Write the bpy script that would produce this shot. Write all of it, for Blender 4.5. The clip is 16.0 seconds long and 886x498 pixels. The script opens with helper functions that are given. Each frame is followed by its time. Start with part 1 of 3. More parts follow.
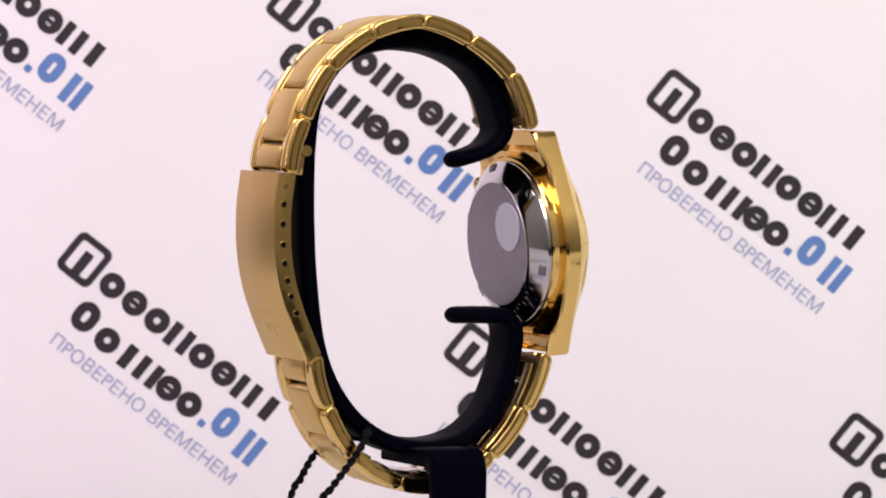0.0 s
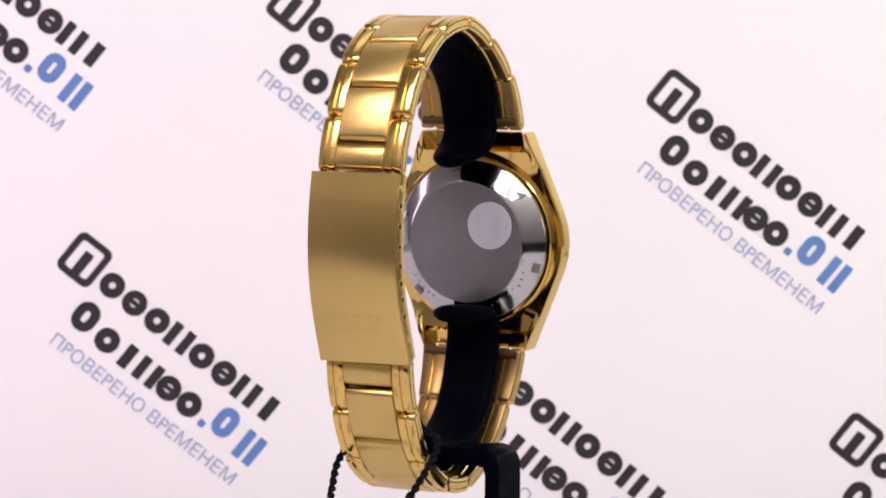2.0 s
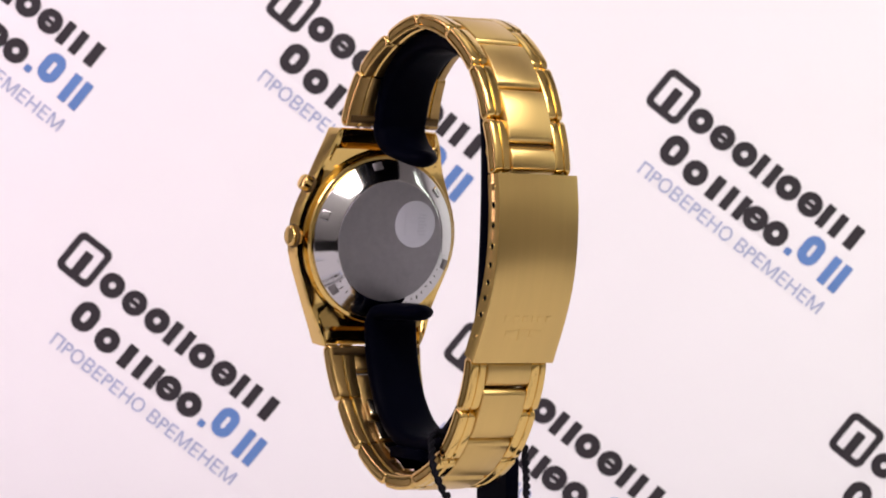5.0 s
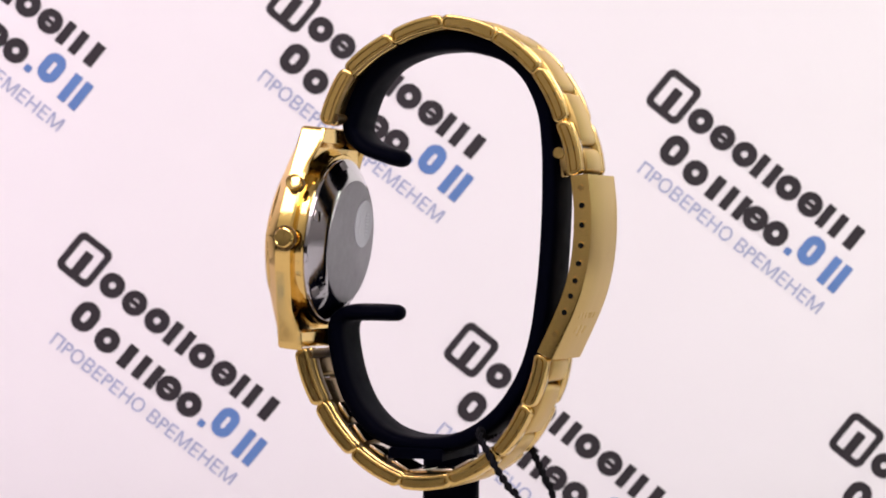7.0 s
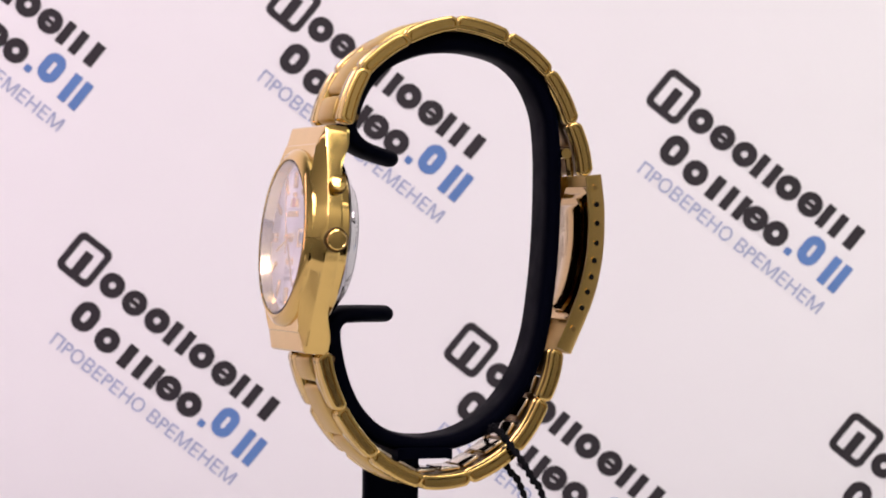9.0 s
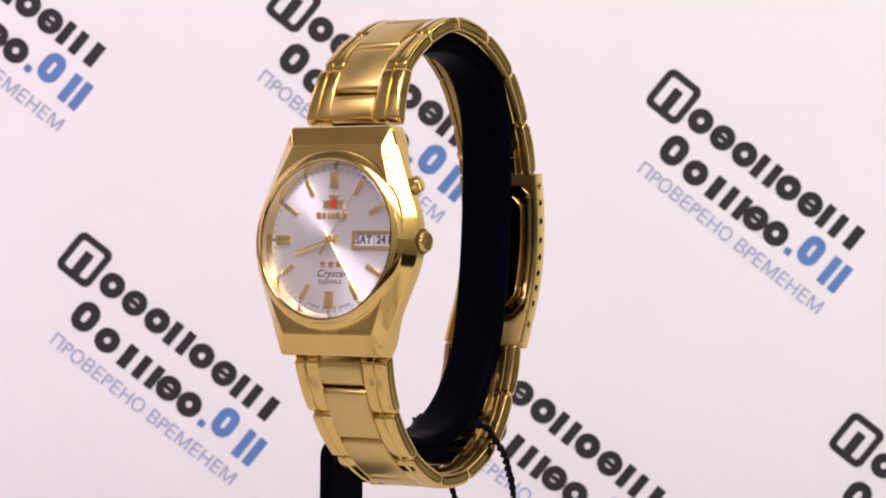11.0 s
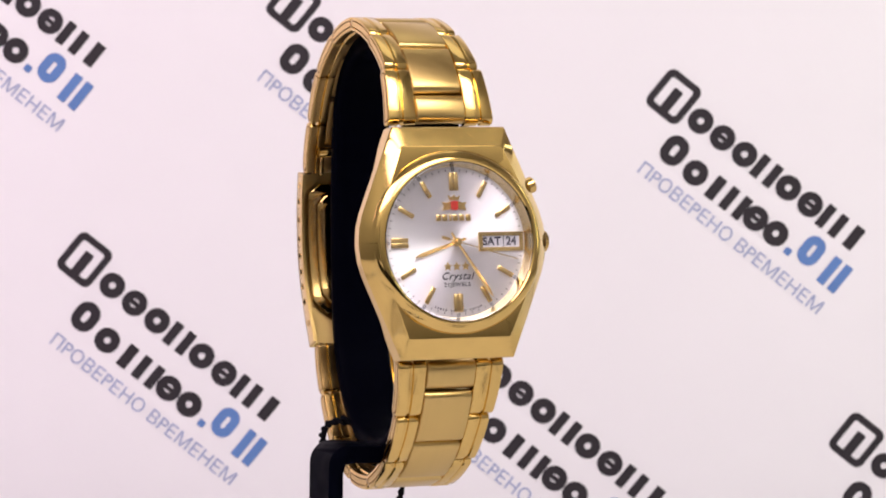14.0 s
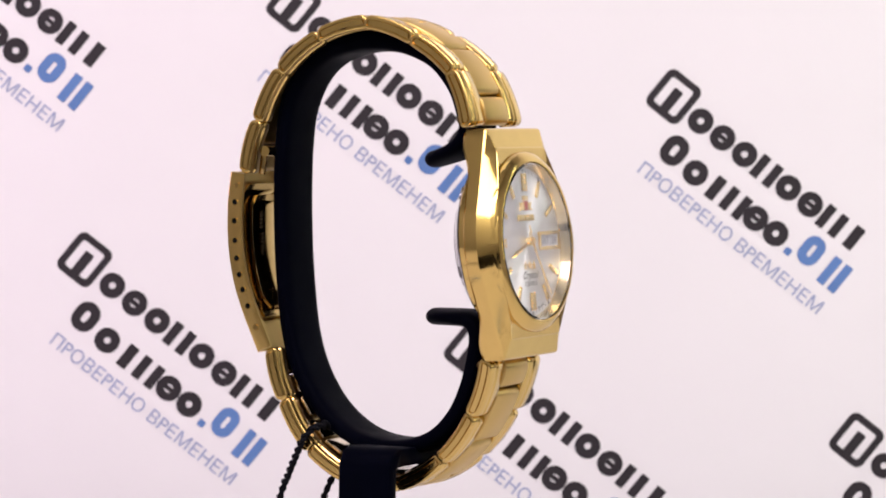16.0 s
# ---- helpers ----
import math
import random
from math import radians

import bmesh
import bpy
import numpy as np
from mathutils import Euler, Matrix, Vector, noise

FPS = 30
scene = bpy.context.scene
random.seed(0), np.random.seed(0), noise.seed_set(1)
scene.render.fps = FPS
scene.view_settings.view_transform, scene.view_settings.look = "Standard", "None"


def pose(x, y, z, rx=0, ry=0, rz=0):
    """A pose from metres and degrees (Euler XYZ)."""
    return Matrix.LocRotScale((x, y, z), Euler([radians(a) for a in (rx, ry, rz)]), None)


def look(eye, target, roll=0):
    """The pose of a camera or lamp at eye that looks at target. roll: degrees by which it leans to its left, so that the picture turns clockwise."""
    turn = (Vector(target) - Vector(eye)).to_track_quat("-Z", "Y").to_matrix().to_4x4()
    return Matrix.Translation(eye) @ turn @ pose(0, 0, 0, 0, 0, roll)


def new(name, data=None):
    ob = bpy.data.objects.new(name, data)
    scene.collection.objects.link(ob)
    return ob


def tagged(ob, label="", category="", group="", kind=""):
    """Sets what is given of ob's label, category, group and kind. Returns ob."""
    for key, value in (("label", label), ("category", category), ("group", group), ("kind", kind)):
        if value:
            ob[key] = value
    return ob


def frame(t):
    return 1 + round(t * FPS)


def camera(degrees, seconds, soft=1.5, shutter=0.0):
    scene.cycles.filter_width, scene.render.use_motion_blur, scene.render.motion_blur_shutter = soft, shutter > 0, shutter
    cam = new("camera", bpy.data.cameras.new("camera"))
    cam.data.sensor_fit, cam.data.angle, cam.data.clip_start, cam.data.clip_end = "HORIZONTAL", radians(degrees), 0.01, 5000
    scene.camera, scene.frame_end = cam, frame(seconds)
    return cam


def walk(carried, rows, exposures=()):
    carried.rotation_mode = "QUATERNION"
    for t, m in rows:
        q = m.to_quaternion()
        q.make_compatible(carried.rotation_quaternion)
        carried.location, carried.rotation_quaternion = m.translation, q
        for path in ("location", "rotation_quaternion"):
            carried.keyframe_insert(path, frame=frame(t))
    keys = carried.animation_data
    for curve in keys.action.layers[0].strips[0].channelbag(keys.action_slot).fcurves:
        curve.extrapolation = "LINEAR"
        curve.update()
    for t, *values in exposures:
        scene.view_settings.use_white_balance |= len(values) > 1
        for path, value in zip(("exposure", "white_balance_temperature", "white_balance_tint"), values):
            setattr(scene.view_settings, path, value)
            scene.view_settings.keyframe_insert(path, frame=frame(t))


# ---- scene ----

SECONDS = 16.0
FACING = 12.78         # the moment when the dial faces the camera
# the turntable's angle, degrees, second by second
TURNS = [-242.86, -223.92, -204.85, -185.59, -166.43, -147.6, -128.83, -109.76, -90.45, -71.4, -52.94, -34.44, -15.14, 4.33, 22.7, 41.75, 62.12]
MM = 0.001
EYE_Z = 0.20

# ---- camera ----
cam = camera(16.618, SECONDS, soft=1.9)
cam.data.dof.use_dof = True
cam.data.dof.focus_distance = 0.535
cam.data.dof.aperture_fstop = 120.0
EYE = pose(0, -0.5592, EYE_Z, 88.5785, -0.7122, -0.4294)
walk(cam, [(0.0, EYE), (SECONDS, EYE)], exposures=[(0.0, -0.06), (1.5, 0.04), (2.5, 0.02), (3.0, -0.15), (3.5, -0.21), (4.0, -0.09), (4.6, 0.03), (6.4, 0.07), (7.0, 0.0), (8.0, -0.15), (9.0, -0.14), (10.2, -0.07), (11.5, -0.09), (12.0, -0.21), (12.5, -0.33), (13.5, -0.31), (14.0, -0.08), (14.5, -0.03), (16.0, -0.03)])

# ---- world and lights ----
world = bpy.data.worlds.new("room_air")
world.use_nodes = True
world.node_tree.nodes["Background"].inputs[0].default_value = (0.8, 0.85, 1.0, 1)
world.node_tree.nodes["Background"].inputs[1].default_value = 0.05
scene.world = world


def area_lamp(name, eye, target, sx, sy, watts, colour):
    data = bpy.data.lights.new(name, "AREA")
    data.shape, data.size, data.size_y, data.energy, data.color = "RECTANGLE", sx, sy, watts, colour
    ob = new(name, data)
    ob.matrix_basis = look(eye, target)
    return ob


area_lamp("softbox_lamp", (-0.30, -0.60, 0.86), (-0.15, 0.10, 0.2), 0.58, 0.42, 4.55, (1.0, 0.79, 0.945))
area_lamp("softbox_lamp", (0.30, -0.60, 0.86), (0.15, 0.10, 0.2), 0.58, 0.42, 4.5, (1.0, 0.925, 0.93))
# unseen lamps added to tint the banner pink at left, greenish at right
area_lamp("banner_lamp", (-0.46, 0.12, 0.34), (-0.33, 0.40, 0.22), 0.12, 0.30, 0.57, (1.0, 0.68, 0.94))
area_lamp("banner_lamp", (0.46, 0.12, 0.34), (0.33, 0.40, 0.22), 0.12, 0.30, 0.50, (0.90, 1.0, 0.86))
# added fill, no known source: brightens the rear wall mirrored in the gold
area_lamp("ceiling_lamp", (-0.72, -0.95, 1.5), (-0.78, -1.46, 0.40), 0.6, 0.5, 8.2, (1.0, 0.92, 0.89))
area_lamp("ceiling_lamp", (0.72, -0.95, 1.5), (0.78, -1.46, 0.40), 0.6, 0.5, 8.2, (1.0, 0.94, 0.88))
# overhead fill, also added, to lift the bracelet's top links
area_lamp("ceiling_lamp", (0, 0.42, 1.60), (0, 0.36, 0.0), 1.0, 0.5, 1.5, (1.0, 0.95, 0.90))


# ---- materials ----
def material(name, colour, rough=0.5, metal=0.0, grain=0.0, grain_scale=400.0, bump=0.0, bump_scale=800.0,
             stretch=(1, 1, 1), rough_var=0.0, aniso=0.0, tangent="", turn=0.0, spec=None):
    m = bpy.data.materials.new(name)
    m.use_nodes = True
    n, l = m.node_tree.nodes, m.node_tree.links
    b = n["Principled BSDF"]
    b.inputs["Base Color"].default_value = (*colour, 1)
    b.inputs["Roughness"].default_value, b.inputs["Metallic"].default_value = rough, metal
    if spec is not None:
        b.inputs["Specular IOR Level"].default_value = spec
    co = n.new("ShaderNodeTexCoord")
    mp = n.new("ShaderNodeMapping")
    mp.inputs["Scale"].default_value = stretch
    l.new(co.outputs["Object"], mp.inputs["Vector"])
    if grain:
        t1, t2 = n.new("ShaderNodeTexNoise"), n.new("ShaderNodeTexNoise")
        t1.inputs["Scale"].default_value, t2.inputs["Scale"].default_value = grain_scale, grain_scale * 0.07
        t1.inputs["Detail"].default_value = 4
        mix = n.new("ShaderNodeMath")
        mix.operation = "ADD"
        l.new(mp.outputs[0], t1.inputs["Vector"])
        l.new(co.outputs["Object"], t2.inputs["Vector"])
        l.new(t1.outputs[0], mix.inputs[0])
        l.new(t2.outputs[0], mix.inputs[1])
        ramp = n.new("ShaderNodeMapRange")
        ramp.inputs["From Min"].default_value, ramp.inputs["From Max"].default_value = 0.6, 1.4
        ramp.inputs["To Min"].default_value, ramp.inputs["To Max"].default_value = 1 - grain, 1 + grain
        l.new(mix.outputs[0], ramp.inputs["Value"])
        hsv = n.new("ShaderNodeHueSaturation")
        hsv.inputs["Color"].default_value = (*colour, 1)
        l.new(ramp.outputs[0], hsv.inputs["Value"])
        l.new(hsv.outputs[0], b.inputs["Base Color"])
    if rough_var:
        t3 = n.new("ShaderNodeTexNoise")
        t3.inputs["Scale"].default_value, t3.inputs["Detail"].default_value = 220.0, 5
        l.new(mp.outputs[0], t3.inputs["Vector"])
        r3 = n.new("ShaderNodeMapRange")
        r3.inputs["From Min"].default_value, r3.inputs["From Max"].default_value = 0.3, 0.7
        r3.inputs["To Min"].default_value, r3.inputs["To Max"].default_value = max(0.02, rough - rough_var), rough + rough_var
        l.new(t3.outputs[0], r3.inputs["Value"])
        l.new(r3.outputs[0], b.inputs["Roughness"])
    if bump:
        t4 = n.new("ShaderNodeTexNoise")
        t4.inputs["Scale"].default_value, t4.inputs["Detail"].default_value = bump_scale, 3
        l.new(mp.outputs[0], t4.inputs["Vector"])
        bp = n.new("ShaderNodeBump")
        bp.inputs["Strength"].default_value, bp.inputs["Distance"].default_value = bump, 0.0002
        l.new(t4.outputs[0], bp.inputs["Height"])
        l.new(bp.outputs[0], b.inputs["Normal"])
    if aniso:
        b.inputs["Anisotropic"].default_value, b.inputs["Anisotropic Rotation"].default_value = aniso, turn
        tn = n.new("ShaderNodeTangent")
        tn.direction_type = "UV_MAP" if tangent == "UV" else "RADIAL"
        if tangent != "UV":
            tn.axis = tangent
        l.new(tn.outputs[0], b.inputs["Tangent"])
    return m


GOLD = (0.745, 0.52, 0.17)
gold_polished = material("polished_gold", GOLD, 0.10, 1, 0.05, 300, 0.012, 300, rough_var=0.035)
gold_link = material("polished_link_gold", GOLD, 0.15, 1, 0.05, 400, 0.02, 500, rough_var=0.05)
gold_brushed = material("brushed_gold", (0.68, 0.485, 0.175), 0.36, 1, 0.035, 900, 0.0, 1500, (1.0, 0.06, 0.06), 0.02, aniso=0.8, tangent="UV")
gold_inner = material("inner_gold", (0.50, 0.345, 0.13), 0.13, 1, 0.08, 500, 0.08, 600, rough_var=0.08)
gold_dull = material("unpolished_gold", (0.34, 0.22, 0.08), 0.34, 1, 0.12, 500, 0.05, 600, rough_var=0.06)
# near-black gold: pins, bars, stamped words, and painted shade at the crown seats
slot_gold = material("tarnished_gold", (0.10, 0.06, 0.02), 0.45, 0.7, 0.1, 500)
gold_mark = material("gold_marker", (0.88, 0.64, 0.27), 0.2, 1, 0.03, 800)
plate_steel = material("pale_plated_steel", (0.70, 0.62, 0.48), 0.15, 1, 0.06, 400, 0.03, 500, rough_var=0.05)
steel_polished = material("polished_steel", (0.50, 0.49, 0.50), 0.10, 1, 0.04, 300, 0.04, 300, rough_var=0.04)
steel_brushed = material("brushed_steel", (0.28, 0.27, 0.29), 0.46, 1, 0.10, 700, 0.08, 1200, rough_var=0.06, aniso=0.2, tangent="Z")
dial_silver = material("sunray_silver", (0.71, 0.70, 0.73), 0.40, 0.8, 0.02, 900, 0.0, aniso=0.93, tangent="Z")
ring_champagne = material("polished_champagne", (0.80, 0.66, 0.38), 0.14, 1, 0.03, 500)
black_plastic = material("black_plastic", (0.0007, 0.001, 0.0035), 0.5, 0, 0.2, 300, 0.05, 900, rough_var=0.08, spec=0.014)
black_cord = material("black_cord", (0.004, 0.004, 0.006), 0.8, 0, 0.25, 2500, 0.3, 4000, spec=0.1)
sticker_white = material("sticker_white", (0.47, 0.48, 0.53), 0.22, 0, 0.04, 500)
sticker_ink = material("sticker_print", (0.40, 0.41, 0.46), 0.4)
hole_dark = material("hole_dark", (0.004, 0.004, 0.004), 0.9, spec=0.03)
engrave_dark = material("engraved_dark", (0.20, 0.19, 0.19), 0.5, 0.6)
print_black = material("black_print", (0.010, 0.006, 0.010), 0.55, 0, 0.2, 60)
print_blue = material("blue_print", (0.095, 0.20, 0.46), 0.55, 0, 0.1, 60)
print_pale = material("pale_blue_print", (0.33, 0.38, 0.56), 0.55, 0, 0.1, 60)
paper = material("white_banner", (0.84, 0.83, 0.84), 0.55, 0, 0.015, 25, 0.03, 90)
table_white = material("grey_table", (0.30, 0.30, 0.31), 0.5, 0, 0.03, 20, 0.03, 200)
# the banner's paper darkened, so the gold mirrors less light from below
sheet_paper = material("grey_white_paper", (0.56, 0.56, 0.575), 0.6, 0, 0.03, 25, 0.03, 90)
room_paint = material("room_paint", (0.76, 0.74, 0.73), 0.8, 0, 0.05, 8)
side_paint = material("side_wall_paint", (0.50, 0.48, 0.48), 0.8, 0, 0.05, 8)
room_dark = material("dark_floor", (0.014, 0.012, 0.011), 0.6, 0, 0.15, 12)
ink = material("dial_ink", (0.02, 0.02, 0.035), 0.5)
ink_grey = material("dial_grey_ink", (0.16, 0.16, 0.19), 0.5)
red_enamel = material("red_enamel", (0.38, 0.02, 0.012), 0.3)
window_white = material("calendar_white", (0.42, 0.42, 0.46), 0.5, 0, 0.02, 300)

glass = bpy.data.materials.new("watch_crystal")
glass.use_nodes = True
gb = glass.node_tree.nodes["Principled BSDF"]
gb.inputs["Base Color"].default_value = (1, 1, 1, 1)
gb.inputs["Roughness"].default_value, gb.inputs["IOR"].default_value = 0.0, 1.45
gb.inputs["Transmission Weight"].default_value = 1.0


# ---- mesh helpers ----
def part(name, bm, mat, parent=None, label="", m=None, smooth=30):
    """Links a bmesh, in millimetres, as one mesh object under its parent."""
    bmesh.ops.recalc_face_normals(bm, faces=bm.faces)
    if mat is gold_brushed:
        # the brushing runs round the bracelet's loop
        uv = bm.loops.layers.uv.new("brushing")
        for f in bm.faces:
            for lp in f.loops:
                lp[uv].uv = (lp.vert.co.x / 20, math.atan2(lp.vert.co.z + 13.5, lp.vert.co.y - 5.5))
    bm.transform(Matrix.Diagonal((MM, MM, MM, 1)))
    me = bpy.data.meshes.new(name)
    bm.to_mesh(me)
    bm.free()
    if smooth:
        me.polygons.foreach_set("use_smooth", [True] * len(me.polygons))
        me.set_sharp_from_angle(angle=radians(smooth))
    me.materials.append(mat)
    ob = new(name, me)
    if parent:
        ob.parent = parent
    if m is not None:
        ob.matrix_basis = m
    if label:
        ob["label"] = label
    return ob


def thing(name, label, category, m=None, group="", kind=""):
    ob = new(name)
    ob.empty_display_size = 0.01
    if m is not None:
        ob.matrix_basis = m
    return tagged(ob, label, category, group, kind)


def box(bm, c, s, rot=None, bevel=0.0):
    m = Matrix.Translation(c) @ (rot or Matrix()) @ Matrix.Diagonal((*s, 1))
    r = bmesh.ops.create_cube(bm, size=1, matrix=m)
    if bevel:
        vs = set(r["verts"])
        bmesh.ops.bevel(bm, geom=[e for e in bm.edges if e.verts[0] in vs], offset=bevel, segments=2, affect="EDGES", profile=0.5)


def lathe(bm, profile, n=96):
    """Turns (radius, height) pairs round z; a radius of 0 closes it."""
    rings = []
    for r, h in profile:
        if r <= 0:
            rings.append([bm.verts.new((0, 0, h))])
        else:
            rings.append([bm.verts.new((r * math.cos(2 * math.pi * i / n), r * math.sin(2 * math.pi * i / n), h)) for i in range(n)])
    for a, b in zip(rings, rings[1:]):
        for i in range(n):
            k = (i + 1) % n
            q = [a[i % len(a)], a[k % len(a)], b[k % len(b)], b[i % len(b)]]
            q = [v for j, v in enumerate(q) if v not in q[:j]]
            if len(q) > 2:
                bm.faces.new(q)


def loft(bm, rings, close=True):
    """Skins rings of points that all have the same number."""
    vs = [[bm.verts.new(p) for p in r] for r in rings]
    n = len(vs[0])
    for a, b in zip(vs, vs[1:]):
        for i in range(n):
            bm.faces.new((a[i], a[(i + 1) % n], b[(i + 1) % n], b[i]))
    if close:
        bm.faces.new(vs[0])
        bm.faces.new(vs[-1])
    return vs


def flat_shape(bm, outline, z0, z1):
    """A prism over an outline in the plane."""
    a = [bm.verts.new((x, y, z0)) for x, y in outline]
    b = [bm.verts.new((x, y, z1)) for x, y in outline]
    n = len(a)
    bm.faces.new(a[::-1])
    bm.faces.new(b)
    for i in range(n):
        bm.faces.new((a[i], a[(i + 1) % n], b[(i + 1) % n], b[i]))


def spline(points, per):
    """Catmull-Rom through the points."""
    p = [Vector(q) for q in points]
    p = [2 * p[0] - p[1]] + p + [2 * p[-1] - p[-2]]
    out = []
    for i in range(1, len(p) - 2):
        for k in range(per):
            t = k / per
            out.append(0.5 * ((2 * p[i]) + (p[i + 1] - p[i - 1]) * t + (2 * p[i - 1] - 5 * p[i] + 4 * p[i + 1] - p[i + 2]) * t * t
                              + (3 * p[i] - p[i - 1] - 3 * p[i + 1] + p[i + 2]) * t ** 3))
    out.append(p[-2])
    return out


def text_mesh(words, size, mat, parent, m, name="lettering", shear=0.0, stretch=1.0, spacing=1.0, label="", weight=0.0):
    """A word in the built-in font, size in millimetres, centred."""
    cu = bpy.data.curves.new(name, "FONT")
    cu.body, cu.size, cu.align_x, cu.align_y, cu.shear = words, size * MM, "CENTER", "CENTER", shear
    cu.space_character, cu.extrude, cu.offset = spacing, 0.0, weight * MM
    cu.materials.append(mat)
    ob = new(name, cu)
    ob.parent = parent
    ob.matrix_basis = m @ Matrix.Diagonal((stretch, 1, 1, 1))
    if label:
        ob["label"] = label
    return ob


def mm(x, y, z):
    return Matrix.Translation((x * MM, y * MM, z * MM))


# ---- the room round the stand, an unseen shell toned for the gold's reflections ----
TABLE_Z = 80.0


def slab(name, c, s, mat, label, category):
    bm = bmesh.new()
    box(bm, c, s, None, 2.0)
    return tagged(part(name, bm, mat), label, category, kind="structure")


slab("table", (0, 97, TABLE_Z - 15), (1600, 766, 30), table_white, "smooth grey table top under the watch stand", "table top")
slab("floor", (0, -600, -760), (5000, 5000, 40), room_dark, "dark plain floor of the room", "floor")
slab("wall_back", (0, -1500, 788), (3400, 80, 1724), room_paint, "plain pale wall facing the banner", "wall")
# added out of view: gives the clasp its dark reflected band
slab("wainscot", (0, -1500, -407), (3400, 90, 664), room_dark, "unseen dark panel added for the dark band reflected in the clasp", "wall panel")
slab("wall_left", (-1300, -600, 600), (80, 2400, 2700), side_paint, "plain grey side wall", "wall")
slab("wall_right", (1300, -600, 600), (80, 2400, 2700), side_paint, "plain grey side wall", "wall")
slab("wall_front", (0, 700, 600), (3400, 80, 2700), room_paint, "plain pale wall behind the banner", "wall")
slab("ceiling", (0, -600, 1680), (2800, 2600, 60), room_paint, "plain pale ceiling", "ceiling")

# ---- banner with the repeated print ----
BY = 400.0
banner = slab("backdrop", (0, BY + 2.5, TABLE_Z + 300), (1500, 5, 600), paper,
              "white banner with slanted black and blue shop print", "backdrop banner")
# the print's grid: units of 0.178 mm, x to the right, y down, from the banner's printed corner
GX, GY = Vector((0.178374, 0, 0.00229)), Vector((0.001576, 0, -0.178605))
G0 = Vector((-133.19, 0, 53.09 + EYE_Z / MM))
TILT = radians(38.3)
ALONG = GX * math.cos(TILT) + GY * math.sin(TILT)
ACROSS = (GX * 0.63 - GY * 0.776)


def on_banner(px, py):
    return G0 + GX * px + GY * py


def rounded(w, h, r, n=5):
    pts = []
    for cx, cy, a0 in ((w / 2 - r, h / 2 - r, 0), (-w / 2 + r, h / 2 - r, 90), (-w / 2 + r, -h / 2 + r, 180), (w / 2 - r, -h / 2 + r, 270)):
        for k in range(n + 1):
            a = radians(a0 + 90 * k / n)
            pts.append((cx + r * math.cos(a), cy + r * math.sin(a)))
    return pts


def printed(bm, shape, cx, cy, depth=0.25):
    """A flat printed shape; shape is a list of (outer, inner or None) outlines in text units."""
    o = on_banner(cx, cy)
    up = Vector((0, -depth, 0))
    for outer, inner in shape:
        oa = [o + ALONG * x + ACROSS * y for x, y in outer]
        if inner is None:
            a = [bm.verts.new(p + up) for p in oa]
            bm.faces.new(a)
        else:
            ia = [o + ALONG * x + ACROSS * y for x, y in inner]
            a, b = [bm.verts.new(p + up) for p in oa], [bm.verts.new(p + up) for p in ia]
            n = len(a)
            for i in range(n):
                bm.faces.new((a[i], a[(i + 1) % n], b[(i + 1) % n], b[i]))


def shift(pts, dx, dy):
    return [(x + dx, y + dy) for x, y in pts]


def ring_shape(w, h, s):
    return [(rounded(w, h, min(w, h) * 0.48), rounded(w - 2 * s, h - 2 * s, (min(w, h) - 2 * s) * 0.48))]


def barred_ring(w, h, s):
    return ring_shape(w, h, s * 0.88) + [(rounded(w - s, s * 0.5, 1.0), None)]


def twin_bars(w, h, s):
    return [(shift(rounded(s, h, 1.5), -(w - s) / 2, 0), None), (shift(rounded(s, h, 1.5), (w - s) / 2, 0), None)]


def one_bar(w, h, s):
    return [(rounded(s * 1.15, h, 1.5), None)]


def logo_print(ax, ay, kx=1.0, ky=1.0):
    """One repeat of the print, from the centre of its framed mark."""
    bm = bmesh.new()
    printed(bm, [(rounded(73, 81, 14), rounded(48, 56, 5)), (shift(rounded(18, 48, 2), 1, -9), None)], ax, ay)
    forms = [ring_shape, barred_ring, ring_shape, twin_bars, ring_shape, barred_ring, twin_bars, one_bar]
    for k, f in enumerate(forms):
        printed(bm, f(45, 45, 16.5), ax + (49 + 39.6 * k) * kx, ay + (46 + 31.2 * k) * ky)
    printed(bm, ring_shape(45, 56, 17), ax + 2 * kx, ay + 101 * ky)
    for k, f in enumerate([ring_shape, one_bar, twin_bars, barred_ring, ring_shape]):
        printed(bm, f(45, 45, 16.5), ax + (40 + 36.3 * k) * kx, ay + (143 + 28.4 * k) * ky)
    part("printed_mark", bm, print_black, banner, "black printed shapes", mm(0, BY, 0), 0)
    bm = bmesh.new()
    printed(bm, [(rounded(13, 13, 3), None)], ax + 207 * kx, ay + 290 * ky)
    printed(bm, ring_shape(40, 56, 16), ax + 250 * kx, ay + 289 * ky)
    printed(bm, twin_bars(40, 56, 16), ax + 292 * kx, ay + 334 * ky)
    part("printed_mark", bm, print_blue, banner, "blue printed shapes", mm(0, BY, 0), 0)
    c = on_banner(ax + 103 * kx, ay + 266 * ky)
    ex, ez = ALONG.normalized(), Vector((0, -1, 0))
    ey = ez.cross(ex)
    m = Matrix(((ex.x, ey.x, ez.x, c.x * MM), (ex.y, ey.y, ez.y, (BY - 0.3) * MM), (ex.z, ey.z, ez.z, c.z * MM), (0, 0, 0, 1)))
    text_mesh("ПPОВЕPЕНО ВPЕМЕНЕМ", 6.15, print_pale, banner, m, "slogan", stretch=1.03, label="pale blue slogan")


for i in range(-1, 3):
    logo_print(519 + 673.5 * i, 9 + 162 * i, 0.985, 0.945)
    logo_print(150 + 685.5 * i, 459 + 160.5 * i)

